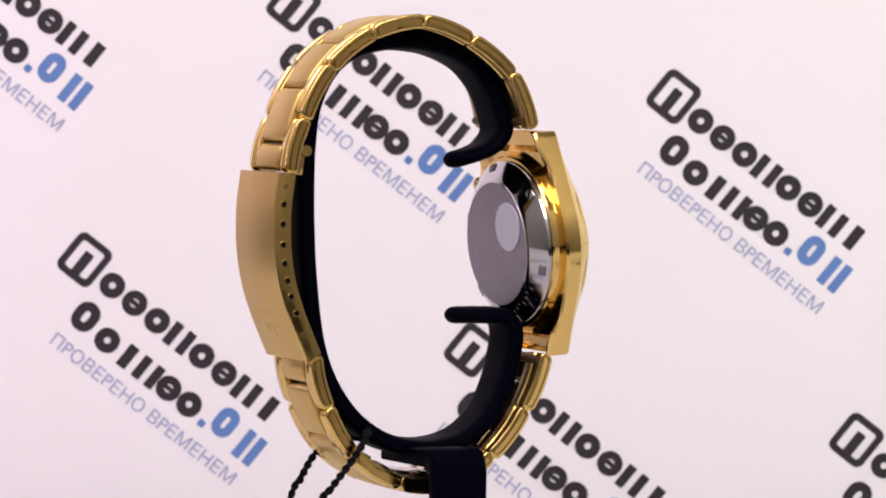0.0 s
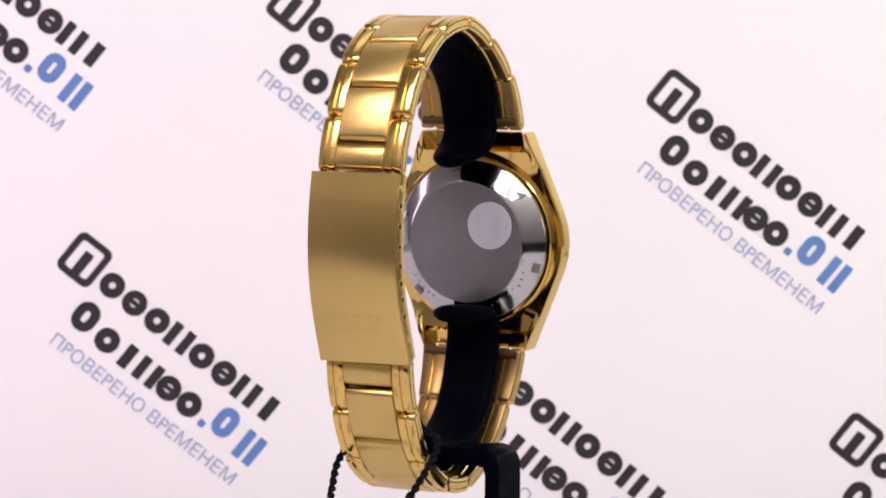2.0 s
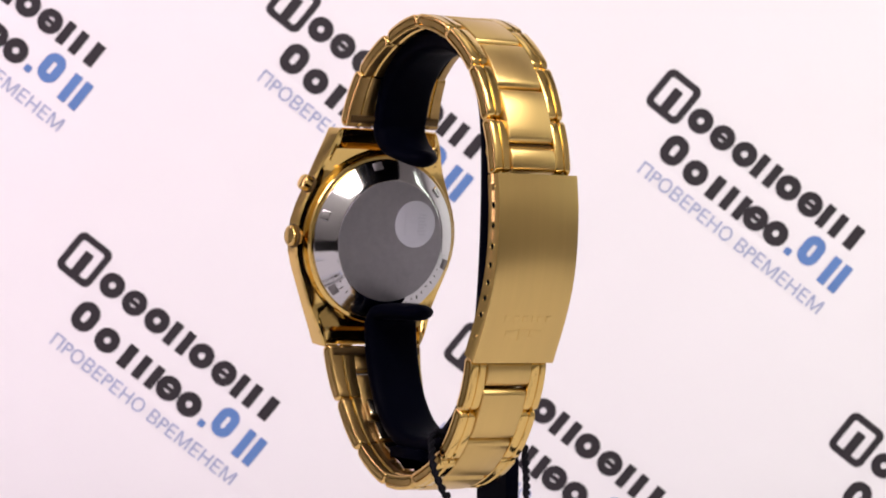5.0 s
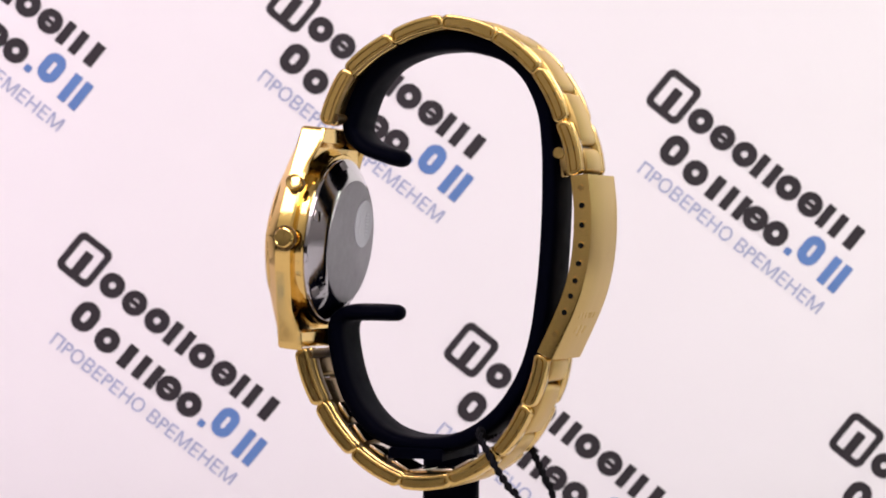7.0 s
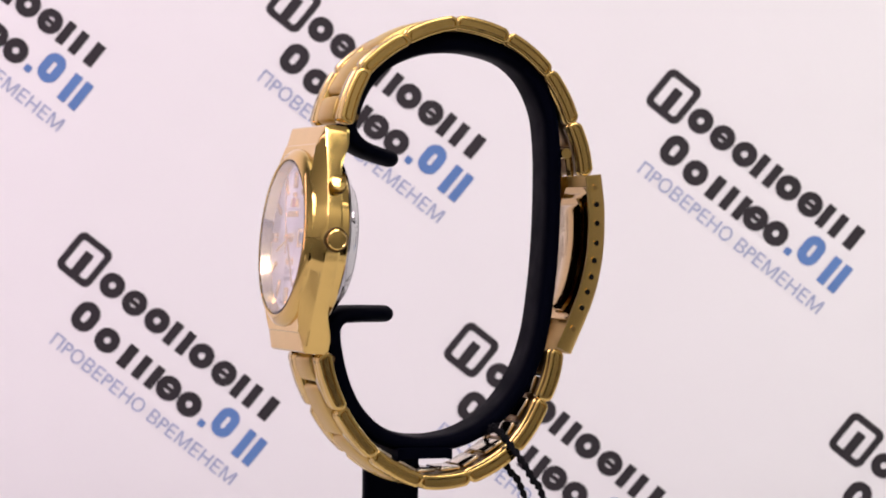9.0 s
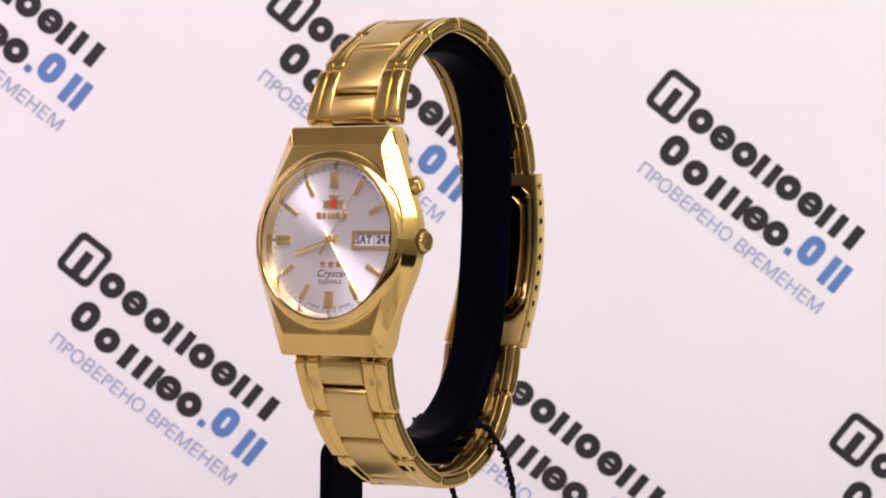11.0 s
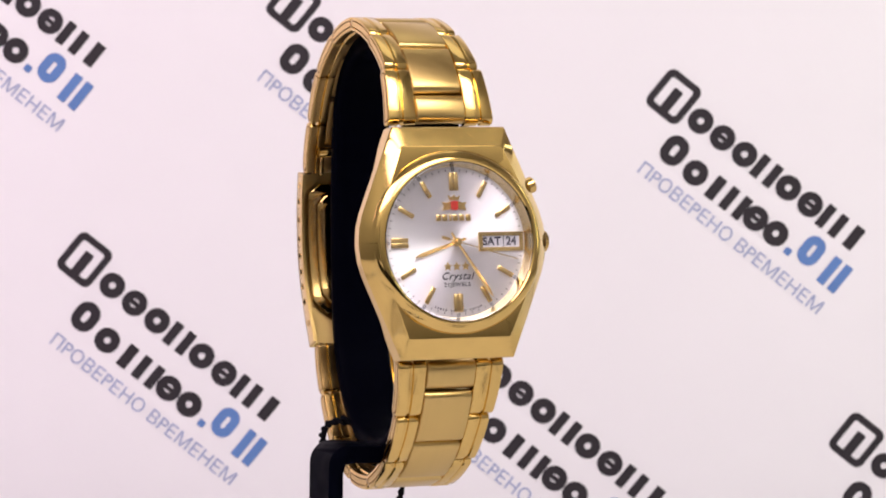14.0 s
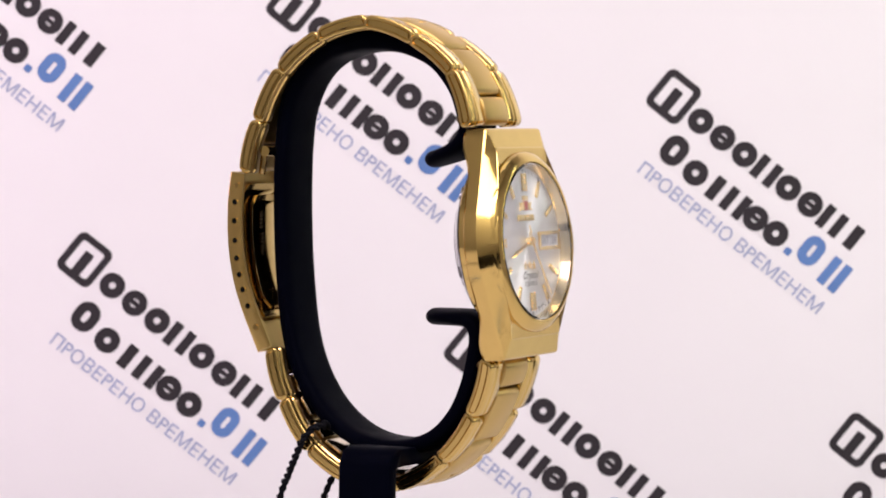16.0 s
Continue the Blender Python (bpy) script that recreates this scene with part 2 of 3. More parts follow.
# a second sheet of the same print lies unseen on the table under the stand
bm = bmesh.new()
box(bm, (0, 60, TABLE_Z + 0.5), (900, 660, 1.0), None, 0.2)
sheet = tagged(part("printed_sheet", bm, sheet_paper), "sheet with slanted black and blue print on the table, darkened to dim its reflection", "printed sheet")
LAID = Matrix(((1, 0, 0, 0), (0, 0, 1, (-105 - EYE_Z / MM) * MM), (0, -1, 0, (BY + TABLE_Z + 1.1) * MM), (0, 0, 0, 1)))
for mark in list(banner.children):
    ob = new(mark.name.split(".")[0], mark.data)
    ob.parent = sheet
    ob.matrix_basis = LAID @ mark.matrix_basis

# ---- the watch ----
ROOT = Matrix.Translation((0, 0, EYE_Z))
watch = thing("wristwatch", "gold-plated steel wristwatch with silver dial on a stand", "wristwatch", ROOT)
CX = -2.85             # the loop's plane
LEAN = 5.4
LOOP = mm(CX, 0, -12.1) @ pose(0, 0, 0, 0, -1.2, 0) @ mm(0, 0, 12.1)
CASE = (LOOP @ mm(0, -23.15, -12.1)
        @ Matrix(((1, 0, 0, 0), (0, math.sin(radians(LEAN)), -math.cos(radians(LEAN)), 0),
                  (0, math.cos(radians(LEAN)), math.sin(radians(LEAN)), 0), (0, 0, 0, 1))))

# outline of the case: six pairs of straight sides as (normal x, normal y, distance)
N1, N2 = 0.927, 0.3755


def outline(top, slant, side, soft=0.25, steps=14):
    """The case's eight-sided outline, counter-clockwise, each side cut into the same number of steps."""
    y = (slant - N1 * side) / N2
    x = (slant - N2 * top) / N1
    corners = [Vector(c) for c in ((side, -y), (side, y), (x, top), (-x, top), (-side, y), (-side, -y), (-x, -top), (x, -top))]
    pts = []
    for k, c in enumerate(corners):
        back, ahead = (corners[k - 1] - c).normalized(), (corners[(k + 1) % 8] - c).normalized()
        # the blunt corners at the sides are worn rounder than the lug corners
        r = 2.6 if k in (0, 1, 4, 5) else soft
        e = corners[(k + 1) % 8] - ahead * (2.6 if (k + 1) % 8 in (0, 1, 4, 5) else soft)
        a = c + ahead * r
        pts.append(c + (back + ahead) * r * 0.27)
        pts += [a.lerp(e, i / steps) for i in range(steps + 1)]
    return pts


def ease(v, a, b):
    f = min(1.0, max(0.0, (v - a) / (b - a)))
    return f * f * (3 - 2 * f)


def crest(y):
    """The front of the case is slightly arched from lug to lug."""
    return -0.0062 * (y * y - 15.0 ** 2)


def build_case():
    bm = bmesh.new()

    def ring(top, slant, side, h, lug=0.0, pocket=None, arch=0.0):
        pts = []
        for p in outline(top, slant, side):
            z = h + lug * ease(abs(p.y), 12.5, 18.6) + arch * crest(p.y)
            if pocket is not None and abs(p.y) > 15.5 and abs(p.x) < 9.2:
                z = pocket
            pts.append((p.x, p.y, z))
        return pts

    angles = [math.atan2(p.y, p.x) for p in outline(17.0, 15.4, 15.6)]

    def circle(rad, h):
        return [(rad * math.cos(a), rad * math.sin(a), h) for a in angles]

    rings = [circle(14.0, -0.9), circle(14.05, 0.6)]
    rings.append(ring(14.6, 14.5, 14.6, 0.75, arch=1.0))
    rings.append(ring(16.95, 15.35, 15.55, 0.85, arch=1.0))
    rings.append(ring(17.15, 15.5, 15.7, 0.70, arch=1.0))
    rings.append(ring(20.35, 17.62, 17.8, -0.55, -0.08))
    rings.append(ring(20.62, 17.84, 18.0, -0.85, -0.15))
    rings.append(ring(20.68, 17.82, 17.95, -1.5, -0.3))
    rings.append(ring(20.65, 17.7, 17.8, -3.2, -1.5, pocket=-2.0))
    rings.append(ring(20.45, 17.45, 17.5, -3.6, -1.6, pocket=-2.1))
    rings.append(ring(17.9, 16.75, 16.9, -3.65, -1.35, pocket=-2.1))
    rings.append(ring(16.9, 16.3, 16.45, -3.7, -0.5))
    rings += [circle(16.15, -3.75), circle(16.1, -5.2), circle(15.9, -5.45), circle(14.0, -5.5)]
    loft(bm, rings)
    return part("case", bm, gold_polished, watch, "polished gold faceted case", CASE, 24)


case = build_case()

bm = bmesh.new()
lathe(bm, [(14.12, 1.7), (14.2, 2.4), (14.4, 2.55), (14.75, 2.5), (15.9, 1.75), (16.2, 1.35), (16.32, 0.8), (16.32, -0.6), (14.0, -0.6), (14.12, 1.7)], 128)
part("bezel", bm, gold_polished, case, "polished round gold bezel")
bm = bmesh.new()
lathe(bm, [(13.35, 0.0), (13.45, 0.35), (14.1, 1.85), (14.3, 1.8), (14.2, -0.2), (13.35, -0.2), (13.35, 0.0)], 128)
part("inner_ring", bm, ring_champagne, case, "bright sloping inner ring")
bm = bmesh.new()
lathe(bm, [(0, 2.45), (13.8, 2.45), (14.1, 2.3), (14.1, 1.8), (0, 1.8)], 96)
crystal = part("crystal", bm, glass, case, "clear flat watch glass", None, 8)
crystal.visible_shadow = False

# crown and pusher
def crown_mesh():
    bm = bmesh.new()
    n = 48
    rings = []
    for r, z, flute in ((0.9, -1.5, 0), (0.9, 0.25, 0), (1.75, 0.3, 0), (1.95, 0.5, 1), (1.95, 2.0, 1), (1.8, 2.2, 0), (1.6, 2.3, 0), (1.5, 2.22, 0), (0.3, 2.3, 0)):
        rings.append([((r - (0.14 if flute and i % 2 else 0)) * math.cos(2 * math.pi * i / n), (r - (0.14 if flute and i % 2 else 0)) * math.sin(2 * math.pi * i / n), z) for i in range(n)])
    loft(bm, rings)
    return bm


part("crown", crown_mesh(), gold_polished, case, "fluted gold crown", mm(16.5, 0, -2.5) @ pose(0, 0, 0, 0, 90, 0))
bm = bmesh.new()
lathe(bm, [(0, -1.5), (0.8, -1.5), (0.8, 0.7), (1.35, 0.75), (1.5, 0.9), (1.5, 2.1), (1.35, 2.3), (0.8, 2.4), (0, 2.42)], 40)
part("pusher", bm, gold_polished, case, "round gold calendar pusher",
     mm(14.6, 9.5, -2.4) @ Matrix.Rotation(math.atan2(N2, N1), 4, "Z") @ pose(0, 0, 0, 0, 90, 0))

# dark rings that stand in for the recess shadow round crown and pusher
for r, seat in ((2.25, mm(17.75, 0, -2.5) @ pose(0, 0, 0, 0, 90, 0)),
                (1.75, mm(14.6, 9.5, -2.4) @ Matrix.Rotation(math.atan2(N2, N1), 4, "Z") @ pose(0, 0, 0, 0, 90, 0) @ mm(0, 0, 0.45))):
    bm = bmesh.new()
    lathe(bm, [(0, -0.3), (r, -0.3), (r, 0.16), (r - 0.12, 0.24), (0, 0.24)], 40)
    part("seat_ring", bm, slot_gold, case, "dark ring standing in for recess shadow", seat)

# case back
bm = bmesh.new()
lathe(bm, [(0, -3.0), (15.3, -3.0), (15.3, -5.7), (15.2, -6.05), (14.9, -6.3), (12.3, -8.0), (11.7, -8.4), (11.4, -8.5), (0, -8.65)], 128)
back = part("case_back", bm, steel_polished, case, "polished steel screw-down case back")
bm = bmesh.new()
lathe(bm, [(0, -8.8), (6, -8.75), (11.4, -8.62), (11.55, -8.35), (0, -8.3)], 96)
part("back_disc", bm, steel_brushed, case, "grey brushed centre disc")
bm = bmesh.new()
lathe(bm, [(0, -8.89), (4.45, -8.87), (4.5, -8.5), (0, -8.5)], 48)
sticker = part("sticker", bm, sticker_white, case, "round white paper sticker with faint print", mm(-5.0, 3.4, 0))
bm = bmesh.new()
for k in range(7):
    box(bm, ((-1.6 + 0.12 * (k % 3)), -1.9 + 0.62 * k, -8.90), (1.3 + 0.5 * (k % 2), 0.35, 0.05))
for k in range(9):
    box(bm, (2.2, -2.0 + 0.5 * k, -8.89), (0.4, 0.25, 0.05))
part("sticker_print", bm, sticker_ink, sticker, "faded grey print")
for k in range(6):
    a = radians(60 * k + 18)
    bm = bmesh.new()
    box(bm, (0, 0, 0), (1.5, 1.9, 0.8), None, 0.12)
    part("notch", bm, engrave_dark if k % 2 else steel_polished, case, "", Matrix.Rotation(a, 4, "Z") @ mm(14.2, 0, -6.6) @ pose(0, 0, 0, 0, -33, 0))
for k in range(14):
    a = radians(205 + 6.0 * k + (45 if k > 8 else 0))
    bm = bmesh.new()
    box(bm, (0, 0, 0), (0.42 + 0.2 * ((k * 7) % 3), 0.2 + 0.06 * (k % 2), 0.04))
    part("engraving", bm, engrave_dark, case, "", Matrix.Rotation(a, 4, "Z") @ mm(12.6 + 0.25 * (k % 3), 0, -7.84 + 0.165 * (k % 3)) @ pose(0, 0, 0, 0, -33, 0))

# dial
bm = bmesh.new()
lathe(bm, [(0, 0.0), (2, 0.0), (8, 0.0), (13.5, 0.0), (13.5, -0.3), (0, -0.3)], 128)
dial = part("dial", bm, dial_silver, watch, "silver sunray dial", CASE)


for k in range(1, 13):
    if k == 3:
        continue
    a = -radians(30 * k)
    bm = bmesh.new()
    if k in (12, 6, 9):
        for s in (-1, 1):
            box(bm, (s * 0.44, 0, 0.2), (0.82, 3.2, 0.4), None, 0.07)
    else:
        box(bm, (0, 0, 0.2), (0.85, 3.2, 0.4), None, 0.12)
    part("hour_marker", bm, gold_mark, dial, "", Matrix.Rotation(a, 4, "Z") @ mm(0, 10.75, 0))
for k in range(60):
    a = -radians(6 * k)
    bm = bmesh.new()
    if k % 5:
        box(bm, (0, 0, 0.01), (0.16, 0.42, 0.03))
        part("minute_mark", bm, ink_grey, dial, "", Matrix.Rotation(a, 4, "Z") @ mm(0, 12.75, 0))
    elif k != 15:
        lathe(bm, [(0.13, 0.0), (0.13, 0.08), (0.34, 0.08), (0.36, 0.0)], 16)
        part("minute_dot", bm, ink_grey, dial, "", Matrix.Rotation(a, 4, "Z") @ mm(0, 12.95, 0))

# fine print along the foot of the dial, too small to read
for k in range(18):
    if k in (5, 8, 9, 12):
        continue
    bm = bmesh.new()
    box(bm, (0, 0, 0.01), (0.24 + 0.07 * (k % 3), 0.42, 0.03))
    part("fine_print", bm, ink_grey, dial, "", Matrix.Rotation(radians(180 - 21 + 42 * k / 17), 4, "Z") @ mm(0, 12.2 if k % 2 else 12.22, 0))

# calendar window
bm = bmesh.new()
fo, fi = rounded(8.7, 3.45, 0.15, 2), rounded(7.2, 2.05, 0.1, 2)
loft(bm, [[(x, y, 0) for x, y in fo], [(x * 0.985, y * 0.97, 0.3) for x, y in fo], [(x, y, 0.26) for x, y in fi], [(x, y, 0.02) for x, y in fi]], False)
win = part("calendar_frame", bm, gold_mark, dial, "gold-framed day and date window", mm(8.75, 0, 0), 15)
bm = bmesh.new()
box(bm, (0, 0, 0.02), (7.4, 2.4, 0.06))
part("calendar_disc", bm, window_white, dial, "white day and date disc", mm(8.75, 0, 0))
bm = bmesh.new()
box(bm, (0.5, 0, 0.06), (0.13, 2.35, 0.06))
part("calendar_divider", bm, ink, dial, "", mm(8.75, 0, 0))
text_mesh("SAT", 2.0, ink, dial, mm(6.95, 0, 0.09), "day_word", stretch=0.95, spacing=1.1, weight=0.085)
text_mesh("24", 2.05, ink, dial, mm(10.75, 0, 0.09), "date_number", stretch=0.92, spacing=1.08, weight=0.085)

# applied emblem, plain blocks for the maker's name, stars, lettering
bm = bmesh.new()
flat_shape(bm, rounded(1.35, 1.7, 0.35), 0, 0.3)
part("emblem_shield", bm, red_enamel, dial, "red enamel shield", mm(0, 6.5, 0))
for s in (-1, 1):
    bm = bmesh.new()
    flat_shape(bm, [(s * x, y) for x, y in ((0.75, -0.6), (2.3, -0.75), (1.95, 0.0), (2.35, 0.75), (1.5, 0.55), (0.8, 0.9))], 0, 0.28)
    part("emblem_side", bm, gold_mark, dial, "", mm(0, 6.4, 0))
bm = bmesh.new()
flat_shape(bm, ((-0.85, 0), (0.85, 0), (1.1, 0.85), (0.55, 0.45), (0, 0.95), (-0.55, 0.45), (-1.1, 0.85)), 0, 0.28)
part("emblem_top", bm, gold_mark, dial, "", mm(0, 7.45, 0))
for k in range(6):
    bm = bmesh.new()
    w = 0.45 if k == 2 else 0.95
    box(bm, (0, 0, 0.13), (w, 1.15, 0.26), None, 0.1)
    part("name_block", bm, gold_mark, dial, "", mm((-3.1, -1.9, -0.85, 0.1, 1.35, 2.6)[k], 4.35, 0))
for k in (-1, 0, 1):
    bm = bmesh.new()
    flat_shape(bm, [((0.85 if i % 2 == 0 else 0.38) * math.sin(math.pi * i / 5), (0.85 if i % 2 == 0 else 0.38) * math.cos(math.pi * i / 5)) for i in range(10)], 0, 0.12)
    part("star", bm, gold_mark, dial, "", mm(1.72 * k, -4.3, 0))
text_mesh("Crystal", 1.85, ink, dial, mm(0, -6.05, 0.03), "script_word", shear=0.35, stretch=1.02, spacing=1.12, weight=0.035)
text_mesh("21JEWELS", 1.0, ink, dial, mm(0, -7.55, 0.03), "jewel_count", stretch=1.1, spacing=1.12, weight=0.025)


def hand_mesh(length, tail, w0, w1, h):
    bm = bmesh.new()
    out = ((-w0 * 0.5, -tail), (-w0 * 0.5, 0.6), (-w1 * 0.5, length - 1.6), (0, length), (w1 * 0.5, length - 1.6), (w0 * 0.5, 0.6), (w0 * 0.5, -tail))
    a = [bm.verts.new((x, y, 0)) for x, y in out]
    r0, r1 = bm.verts.new((0, -tail, h)), bm.verts.new((0, length - 1.4, h))
    bm.faces.new((a[0], a[1], a[2], r1, r0))
    bm.faces.new((a[2], a[3], r1))
    bm.faces.new((a[3], a[4], r1))
    bm.faces.new((a[4], a[5], a[6], r0, r1))
    bm.faces.new((a[6], a[0], r0))
    bm.faces.new(a)
    return bm


bm = hand_mesh(8.6, 1.8, 0.5, 0.82, 0.24)
hour_hand = part("hour_hand", bm, gold_mark, watch, "faceted gold hour hand", CASE @ mm(0, 0, 0.55) @ Matrix.Rotation(-radians(251.8), 4, "Z"), 10)
bm = hand_mesh(12.0, 2.0, 0.45, 0.7, 0.22)
minute_hand = part("minute_hand", bm, gold_mark, watch, "faceted gold minute hand", CASE @ mm(0, 0, 0.9), 10)
bm = bmesh.new()
box(bm, (0, 5.0, 0), (0.16, 13.6, 0.1))
lathe(bm, [(0, 0.25), (0.4, 0.22), (0.45, -0.1), (0, -0.1)], 24)
box(bm, (0, -2.4, 0), (0.5, 1.6, 0.1))
second_hand = part("second_hand", bm, gold_mark, watch, "thin gold second hand", CASE @ mm(0, 0, 1.25), 30)
bm = bmesh.new()
lathe(bm, [(0, 1.15), (0.75, 1.1), (0.8, 0.0), (0, 0.0)], 32)
part("hand_hub", bm, gold_mark, dial, "gold hub of the hands")

# ---- bracelet ----
# outer joints of the links, (y, z) seen along the loop's axis
UPPER = [(-17.6, 9.0), (-13.4, 18.9), (-4.8, 25.3), (5.3, 28.55), (15.85, 25.95), (24.35, 19.35), (29.4, 9.8), (32.4, 0.1)]
LOWER = [(-21.6, -33.1), (-17.7, -43.3), (-10.9, -52.05), (-1.4, -57.4), (8.6, -56.8), (18.0, -51.35), (23.8, -42.2), (26.8, -32.8)]
THICK = 2.7


def swell(joints, by):
    """Moves the inner joints of a half outwards from the loop's middle."""
    hub = Vector((5.5, -13.5))
    out = [Vector(j) for j in joints]
    return [out[0]] + [p + (p - hub).normalized() * by for p in out[1:-1]] + [out[-1]]


UPPER, LOWER = swell(UPPER, 0.4), swell(LOWER, 0.4)


def bar_profile(a, b, inward, thick, bulge, gap, n=6):
    """Rounded side outline of one link between joints a and b, as (y, z) points."""
    a, b = Vector(a), Vector(b)
    d = (b - a).normalized()
    a, b = a + d * gap, b - d * gap
    length = (b - a).length
    nrm = Vector((-d.y, d.x))
    if nrm.dot(inward) < 0:
        nrm = -nrm
    pts = []
    for x, y in rounded(length, thick, min(thick, length) * 0.42, 5):
        s = (x / (length / 2))
        pts.append((a + b) / 2 + d * x + nrm * (thick / 2 - y - bulge * (1 - s * s)))
    # points along the long sides, so that they can bow
    out = []
    for k, p in enumerate(pts):
        q = pts[(k + 1) % len(pts)]
        out.append(p)
        if (q - p).length > length * 0.4:
            mid = (a + b) / 2
            for i in range(1, n):
                f = p.lerp(q, i / n)
                s = (f - mid).dot(d) / (length / 2)
                e = (p - mid).dot(d) / (length / 2)
                out.append(f - nrm * bulge * (e * e - s * s))
    return out


def slab_piece(profile, x0, x1, bevel, groove, side_groove):
    """Extrudes a side outline from x0 to x1, with soft edges, and grooves where wanted."""
    bm = bmesh.new()
    c = sum(profile, Vector((0, 0))) / len(profile)
    n = len(profile)
    inner = []
    for k, p in enumerate(profile):
        d = (profile[(k + 1) % n] - profile[k - 1]).normalized()
        q = Vector((-d.y, d.x))
        inner.append(q if q.dot(c - p) > 0 else -q)

    def ring(x, inset):
        return [(x, *(p + q * inset)) for p, q in zip(profile, inner)]

    s = 1 if x1 > x0 else -1
    stops = [(x0, bevel), (x0 + s * bevel * 0.35, bevel * 0.35), (x0 + s * bevel, 0)]
    if groove:
        xm = (x0 + x1) / 2 + s * groove
        stops += [(xm - s * 0.40, 0), (xm - s * 0.16, 0.34), (xm + s * 0.16, 0.34), (xm + s * 0.40, 0)]
    stops += [(x1 - s * bevel, 0), (x1 - s * bevel * 0.35, bevel * 0.35), (x1, bevel)]
    rings = [ring(x, i) for x, i in stops]
    if side_groove:
        rings += [ring(x1, 0.62), ring(x1 - s * 0.45, 0.66), ring(x1 - s * 0.45, 0.82), ring(x1, 0.86)]
    loft(bm, rings)
    return bm


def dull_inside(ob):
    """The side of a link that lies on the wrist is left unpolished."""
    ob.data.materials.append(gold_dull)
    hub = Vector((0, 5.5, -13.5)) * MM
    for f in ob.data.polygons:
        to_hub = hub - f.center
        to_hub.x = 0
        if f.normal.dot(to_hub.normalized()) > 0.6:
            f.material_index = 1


def bracelet_half(joints):
    n = len(joints)
    total = n - 1
    mids = []
    pts = [Vector(j) for j in joints]
    hub = Vector((5.5, -13.5))
    for k in range(total):
        a, b = pts[k], pts[k + 1]
        mid = (a + b) / 2
        inward = hub - mid
        half = 8.0 + 1.8 * math.exp(-k / 1.3)
        turn = LOOP
        prof = bar_profile(a, b, inward, THICK, 0.55, 0.12)
        for s in (-1, 1):
            bm = slab_piece(prof, s * 4.72, s * half, 0.22, 0.15, True)
            for v in bm.verts:
                # each link narrows away from the case
                f = (Vector((v.co.y, v.co.z)) - a).dot((b - a).normalized()) / (b - a).length
                v.co.x = s * 4.72 + (v.co.x - s * 4.72) * (1 - 0.085 * math.exp(-k / 1.5) * (2 * f - 1))
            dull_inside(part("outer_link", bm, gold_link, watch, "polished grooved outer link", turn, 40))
        mids.append(mid)
    ends = [pts[0]] + mids + [pts[-1]]
    for k in range(len(ends) - 1):
        a, b = ends[k], ends[k + 1]
        mid = (a + b) / 2
        inward = hub - mid
        turn = LOOP
        # the middle links bow out to the height of the outer ones
        d = inward.normalized()
        out = 0.18 if 0 < k < len(ends) - 2 else -0.1
        prof = bar_profile(a - d * (0.55 + out) if k else a - d * 0.1, b - d * (0.55 + out) if k < len(ends) - 2 else b - d * 0.1, inward, THICK - 0.3, 0.5, 0.2)
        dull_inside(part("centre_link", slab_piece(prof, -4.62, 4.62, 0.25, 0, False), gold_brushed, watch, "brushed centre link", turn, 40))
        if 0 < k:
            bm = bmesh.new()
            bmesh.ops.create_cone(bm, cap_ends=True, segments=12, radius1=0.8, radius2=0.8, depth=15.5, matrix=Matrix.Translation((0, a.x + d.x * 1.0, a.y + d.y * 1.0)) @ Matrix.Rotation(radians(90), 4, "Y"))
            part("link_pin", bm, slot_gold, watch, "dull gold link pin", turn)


bracelet_half(UPPER)
bracelet_half(LOWER)

# folded plates that tie the lower links together on the inside
for a, b in zip(LOWER[1:], LOWER[2:]):
    a, b = Vector(a), Vector(b)
    mid, d = (a + b) / 2, (b - a).normalized()
    nrm = Vector((-d.y, d.x))
    if nrm.dot(Vector((5.5, -13.5)) - mid) < 0:
        nrm = -nrm
    for f, length in ((0.27, 3.4), (0.74, 3.9)):
        c = a.lerp(b, f) + nrm * (THICK + 0.15)
        bm = bmesh.new()
        box(bm, (0, 0, 0), (8.6, length, 0.7), Matrix.Rotation(math.atan2(d.y, d.x), 4, "X"), 0.18)
        part("fold_plate", bm, plate_steel, watch, "pale folded inner link plate", LOOP @ mm(0, c.x, c.y))

# folding clasp: outer cover with side plates, two inner blades
CLASP = [(33.9, 0.1), (34.6, -6.1), (34.5, -13.3), (33.5, -19.6), (31.6, -25.4), (28.0, -33.4)]


def path_normals(pts):
    out = []
    for k in range(len(pts)):
        d = (pts[min(k + 1, len(pts) - 1)] - pts[max(k - 1, 0)]).normalized()
        nrm = Vector((d.y, -d.x))
        if nrm.dot(Vector((5.5, -13.5)) - pts[k]) < 0:
            nrm = -nrm
        out.append(nrm)
    return out


def swept_plate(path, half0, half1, depth, thick):
    """A curved plate along (y, z) points with rims of the given depth folded inwards."""
    bm = bmesh.new()
    nr = path_normals(path)
    rings = []
    for k, (p, q) in enumerate(zip(path, nr)):
        f = k / (len(path) - 1)
        h = half0 + (half1 - half0) * f
        sec = [(-h, depth), (-h, 0.5), (-h + 0.15, 0.15), (-h + 0.5, 0), (h - 0.5, 0), (h - 0.15, 0.15), (h, 0.5), (h, depth),
               (h - thick, depth), (h - thick, thick), (-h + thick, thick), (-h + thick, depth)]
        rings.append([(x, *(p + q * y)) for x, y in sec])
    loft(bm, rings)
    return bm


